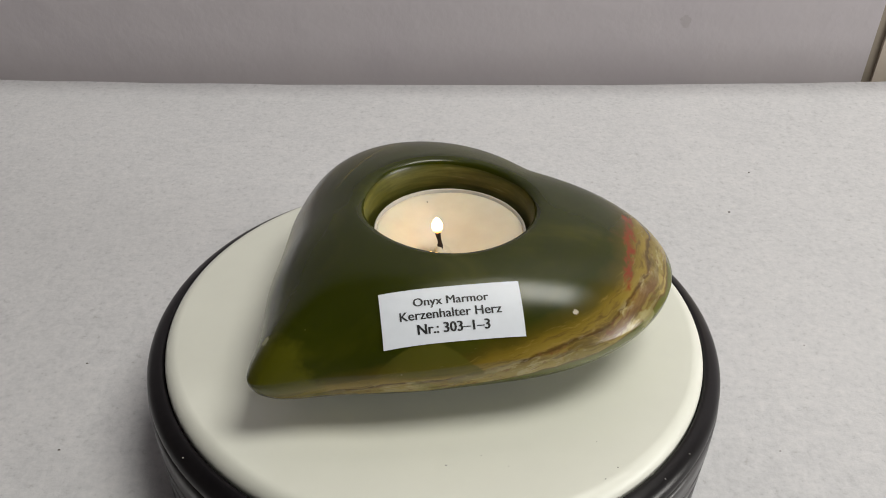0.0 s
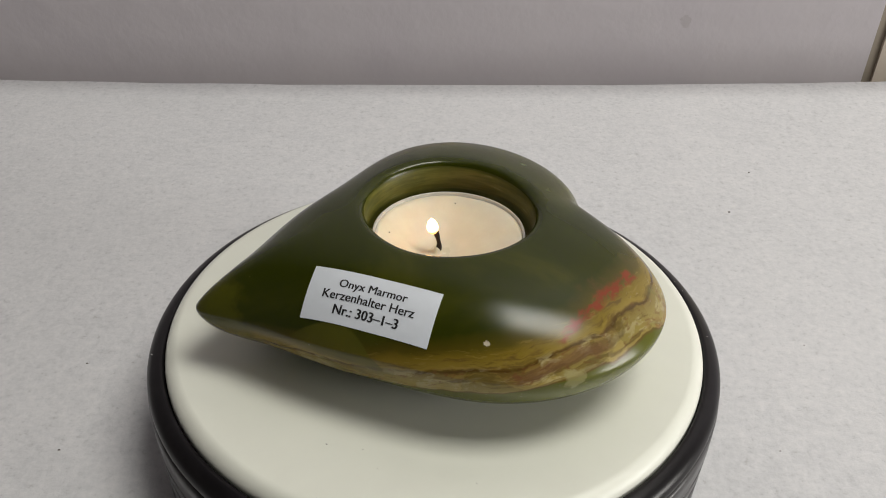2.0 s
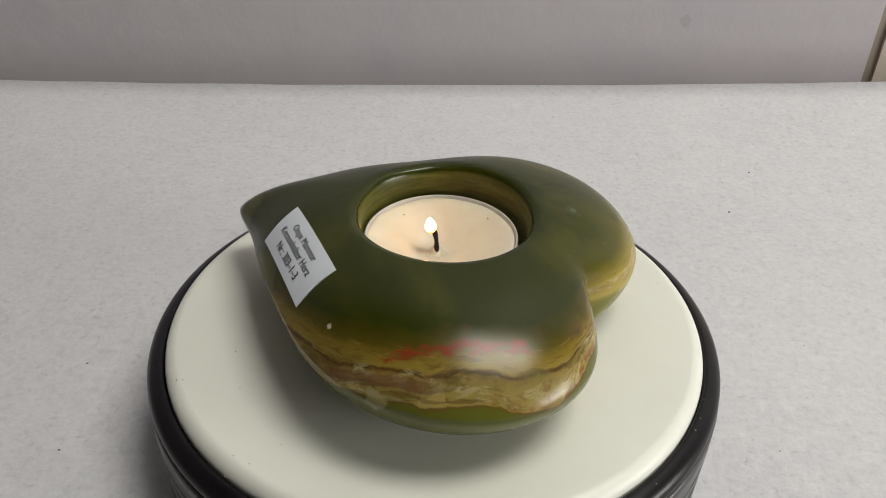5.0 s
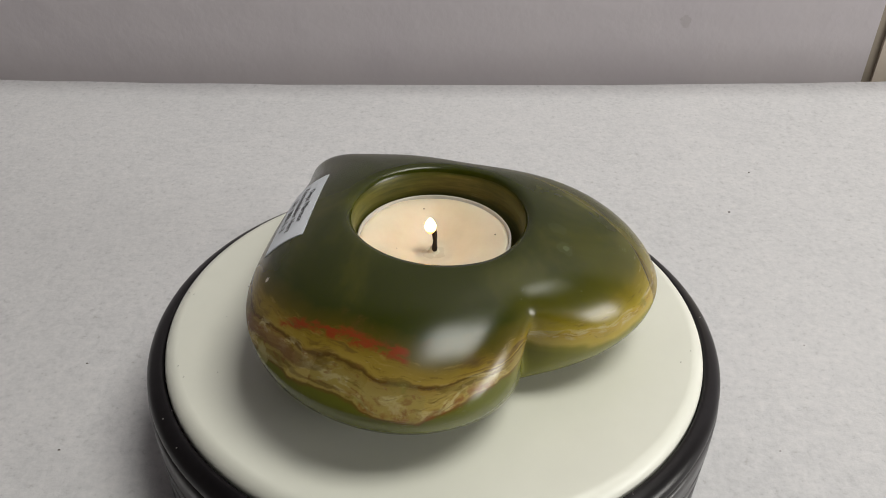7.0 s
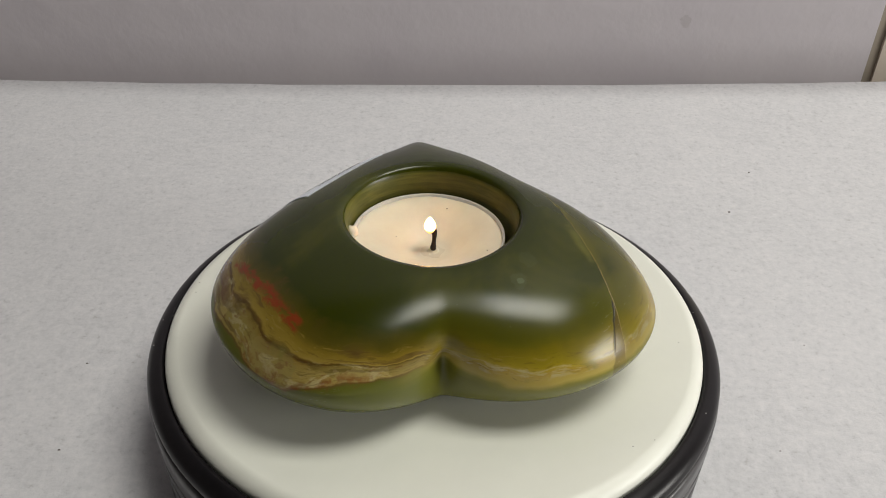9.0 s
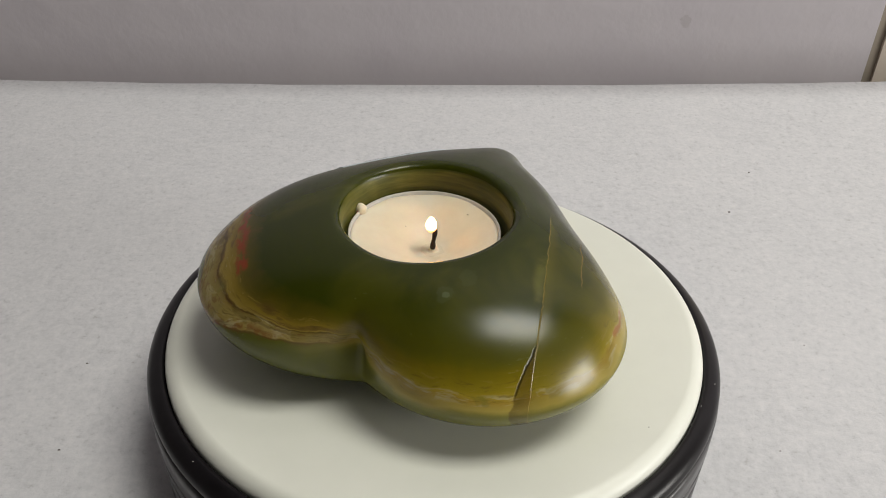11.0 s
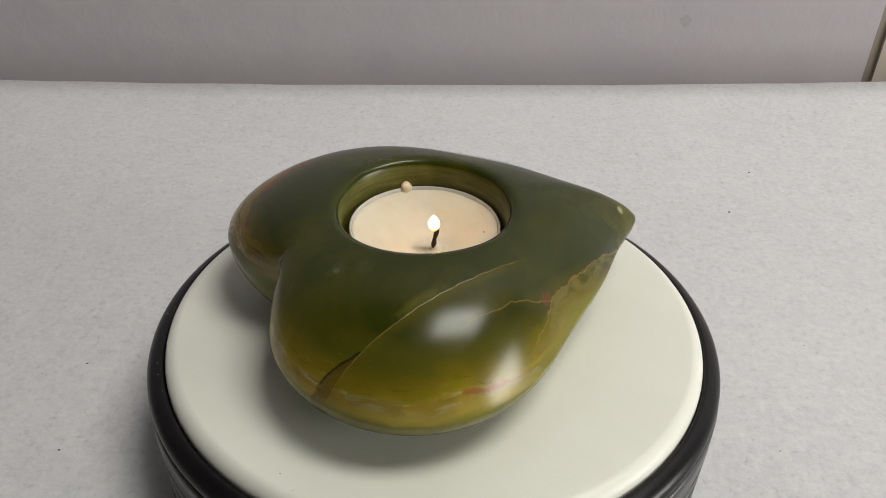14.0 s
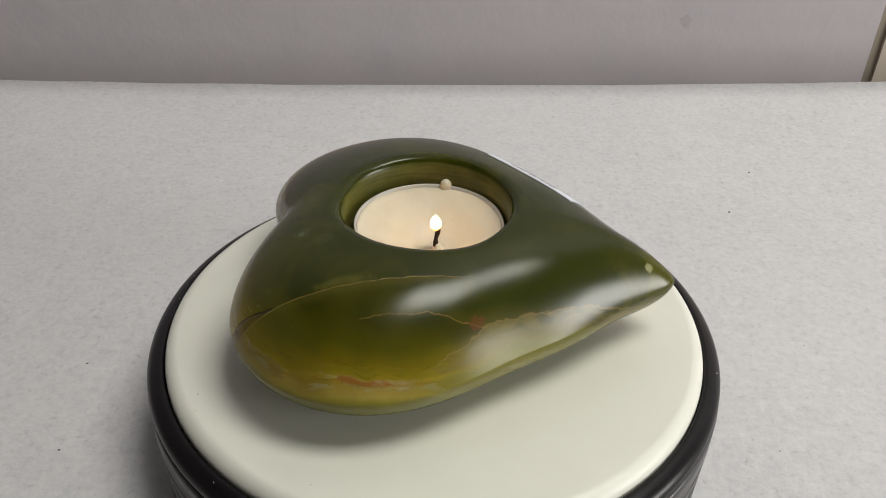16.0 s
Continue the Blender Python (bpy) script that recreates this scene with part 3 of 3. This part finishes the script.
def candle_holder():
    ob = thing("candle_holder", pose(0, 0, TOP), "polished green onyx heart candle holder with brown bands", "candle holder")
    part("stone_heart", heart_mesh(), ONYX, ob)
    lab = part("paper_label", label_mesh(), PAPER, ob, "white paper label with black print")
    part("print", text_mesh("Onyx Marmor", 0.50, 0.280, 0.53, 0.16, 0.0020), INK, lab, smooth=False)
    part("print", text_mesh("Kerzenhalter Herz", 0.49, 0.522, 0.715, 0.16, 0.0020), INK, lab, smooth=False)
    part("print", text_mesh("Nr.: 303\u20131\u20133", 0.50, 0.768, 0.505, 0.16, 0.0032), INK, lab, smooth=False)
    return ob


holder = candle_holder()

# ---- tealight ----
WAX_Z = 0.0268
CANDLE = (0.0033, 0.0003)


def blob_mesh(c, rx, ry, rz, seed=0.0, wobble=0.15):
    bm = bmesh.new()
    bmesh.ops.create_icosphere(bm, subdivisions=3, radius=1.0)
    for v in bm.verts:
        k = 1 + wobble * noise.noise(v.co * 1.7 + Vector((seed, seed, 0)))
        v.co = Vector((c[0] + v.co.x * rx * k, c[1] + v.co.y * ry * k, c[2] + v.co.z * rz * k))
    return bm


WICK_FOOT = Vector((0.0006, -0.0006, 0.0196))


def wax_mesh():
    """A burnt-down bowl of wax that rises to the cup's edge."""
    cx, cy = CANDLE
    bm = bmesh.new()
    n = 96
    rows = [(0.0003, 0.0199), (0.0025, 0.0199), (0.0045, 0.0202), (0.0060, 0.0209), (0.0090, 0.0226), (0.0120, 0.0241), (0.0150, 0.0254), (0.0172, 0.0262), (0.0180, 0.0264), (0.0184, 0.0263), (0.0184, 0.0126), (0.0003, 0.0126)]
    rings = []
    for r, z in rows:
        k = r / 0.0184
        ox, oy = cx * k + WICK_FOOT.x * (1 - k), cy * k + WICK_FOOT.y * (1 - k)
        ring = []
        for i in range(n):
            a = 2 * math.pi * i / n
            dz = 0.00035 * k * noise.noise((2.2 * math.cos(a), 2.2 * math.sin(a), r * 120)) if z > 0.013 else 0
            ring.append(bm.verts.new((ox + r * math.cos(a), oy + r * math.sin(a), z + dz)))
        rings.append(ring)
    for a, b in zip(rings, rings[1:]):
        for i in range(n):
            bm.faces.new((a[i], a[(i + 1) % n], b[(i + 1) % n], b[i]))
    bm.faces.new(rings[0])
    bm.faces.new(rings[-1][::-1])
    bmesh.ops.recalc_face_normals(bm, faces=bm.faces[:])
    return bm


def tealight():
    cx, cy = CANDLE
    ob = thing("tealight", pose(0, 0, TOP), "white wax tealight burning in a clear cup", "candle")
    part("cup", lathe([(0, 0.0108), (0.0186, 0.0108), (0.0191, 0.0115), (0.0191, WAX_Z + 0.0002), (0.0189, WAX_Z + 0.0004), (0.0185, WAX_Z + 0.0002), (0.0185, 0.0125), (0, 0.0125)], 96, cx, cy), CUP, ob, "clear plastic cup rim")
    part("wax", wax_mesh(), WAX, ob)
    part("wax_drip", blob_mesh((0.0168, -0.0131, 0.0267), 0.0016, 0.0016, 0.0021, 3.0, 0.12), WAX, ob, "hardened wax drip on the rim")
    part("wick_holder", lathe([(0, WICK_FOOT.z + 0.0021), (0.0006, WICK_FOOT.z + 0.0021), (0.0009, WICK_FOOT.z + 0.0016), (0.0010, WICK_FOOT.z + 0.0007), (0.0016, WICK_FOOT.z + 0.0003), (0.0021, WICK_FOOT.z + 0.0002), (0.0022, WICK_FOOT.z - 0.001), (0, WICK_FOOT.z - 0.001)], 24, WICK_FOOT.x, WICK_FOOT.y), WAX, ob)
    for k, (a, r) in enumerate(((2.0, 0.0155), (0.3, 0.0120), (3.6, 0.0150), (5.0, 0.0095), (1.2, 0.0140))):
        zz = 0.0199 + (r - 0.0040) * 0.00048 / 0.001 + 0.0002
        part("soot_speck", blob_mesh((cx + r * math.cos(a), cy + r * math.sin(a), zz), 0.00018, 0.00018, 0.00012, k), WICK, ob)
    bm = bmesh.new()
    rings = []
    for k in range(11):
        s = k / 10
        c = WICK_FOOT + Vector((0.0003 * math.sin(5 * s), 0.0002 * s + 0.0003 * math.sin(4 * s), 0.0002 + 0.0064 * s))
        r = 0.00062 * (1.15 - 0.25 * s) * (1 + 0.18 * math.sin(9 * s))
        rings.append([bm.verts.new(c + Vector((r * math.cos(a * math.pi / 5), r * math.sin(a * math.pi / 5), 0))) for a in range(10)])
    for a, b in zip(rings, rings[1:]):
        for i in range(10):
            bm.faces.new((a[i], a[(i + 1) % 10], b[(i + 1) % 10], b[i]))
    bm.faces.new(rings[-1])
    part("wick", bm, WICK, ob, "charred black wick")
    prof = [(0, 0.0)] + [(0.00142 * math.sin(math.pi * s ** 0.80) ** 0.75, 0.0047 * s) for s in (0.03, 0.08, 0.15, 0.25, 0.35, 0.45, 0.55, 0.65, 0.75, 0.85, 0.93, 0.98)] + [(0, 0.0047)]
    fl = part("flame", lathe(prof, 32), FLAME, ob, "small yellow-white flame")
    return ob, fl


candle, flame = tealight()


# ---- dust ----
GRIT = plain("dark_grit", (0.14, 0.12, 0.11), 0.9)
DUST = plain("grey_dust", (0.34, 0.33, 0.30), 0.9)
LINT = plain("pale_lint", (0.55, 0.53, 0.50), 0.9)
for k, (x, y, s) in enumerate(((0.1143, 0.1118, 0.0006), (0.1313, 0.1455, 0.0005), (-0.1010, -0.0240, 0.0004), (-0.1068, 0.0102, 0.0004), (0.0966, -0.0144, 0.0003), (0.118, 0.031, 0.0003))):
    ob = link_mesh("crumb", blob_mesh((0, 0, 0.25 * s), 0.8 * s, 0.5 * s, 0.4 * s, k, 0.6), GRIT)
    ob.location = (x, y, 0.0003)
    tagged(ob, "tiny dark crumb lying on the grey sheet", "crumb", "crumbs on the sheet")
for k, (x, y, s) in enumerate(((12.0, -65.8, 4), (41.9, -51.7, 4), (38.1, -44.6, 3), (12.2, -49.9, 3), (4.5, -53.0, 5), (11.7, -67.3, 5), (18.1, -52.6, 3), (38.8, -55.0, 4), (2.0, 64.8, 4), (-36.3, 53.0, 4), (-3.1, 67.1, 3))):
    part("dust_speck", blob_mesh((x / 1000, y / 1000, TOP + 0.00005), s * 5e-5, s * 3e-5, 5e-5, k, 0.5), DUST, disc)
for k in range(16):
    a = 2 * math.pi * (k * 0.381 + 0.13) + 0.4 * math.sin(k * 3.0)
    r = 0.0725 + 0.0018 * math.sin(k * 5.1)
    part("lint_speck", blob_mesh((r * math.cos(a), r * math.sin(a), TOP - 0.0029 - 0.0003 * (1 + math.sin(k * 5.1))), 0.00016, 0.00012, 0.00012, k, 0.5), LINT, disc)


# ---- what turns ----
def motions():
    for ob in (disc, holder, candle):
        base_m = ob.matrix_basis.copy()
        walk(ob, [(t, pose(0, 0, base_m.translation.z, 0, 0, -SPIN * t)) for t in range(17)])
    # the flame stands over the axis and sways a little while the candle turns under it: seconds, place, lean
    sway = [(0, 0.00028, -0.00106), (1.5, -0.00055, -0.00163), (3.5, -0.00112, -0.00141), (4, -0.00127, -0.00116), (7, -0.00154, -0.00144), (9, -0.00169, -0.00119), (12.5, -0.00116, -0.00063), (14.5, -0.00061, -7e-05), (16, -0.00033, -6e-05)]
    rows = []
    for k in range(33):
        t = k / 2
        i = max(j for j in range(len(sway) - 1) if sway[j][0] <= t)
        (t0, x0, y0), (t1, x1, y1) = sway[i], sway[i + 1]
        f = min(1.0, (t - t0) / (t1 - t0))
        here = Vector((x0 + (x1 - x0) * f, y0 + (y1 - y0) * f, 0.0260))
        lean = -10 * max(0.0, 1 - abs(t - 2.5) / 5)
        rows.append((t, pose(0, 0, 0, 0, 0, SPIN * t) @ Matrix.Translation(here) @ pose(0, 0, 0, 0, lean, 0)))
    walk(flame, rows)


motions()
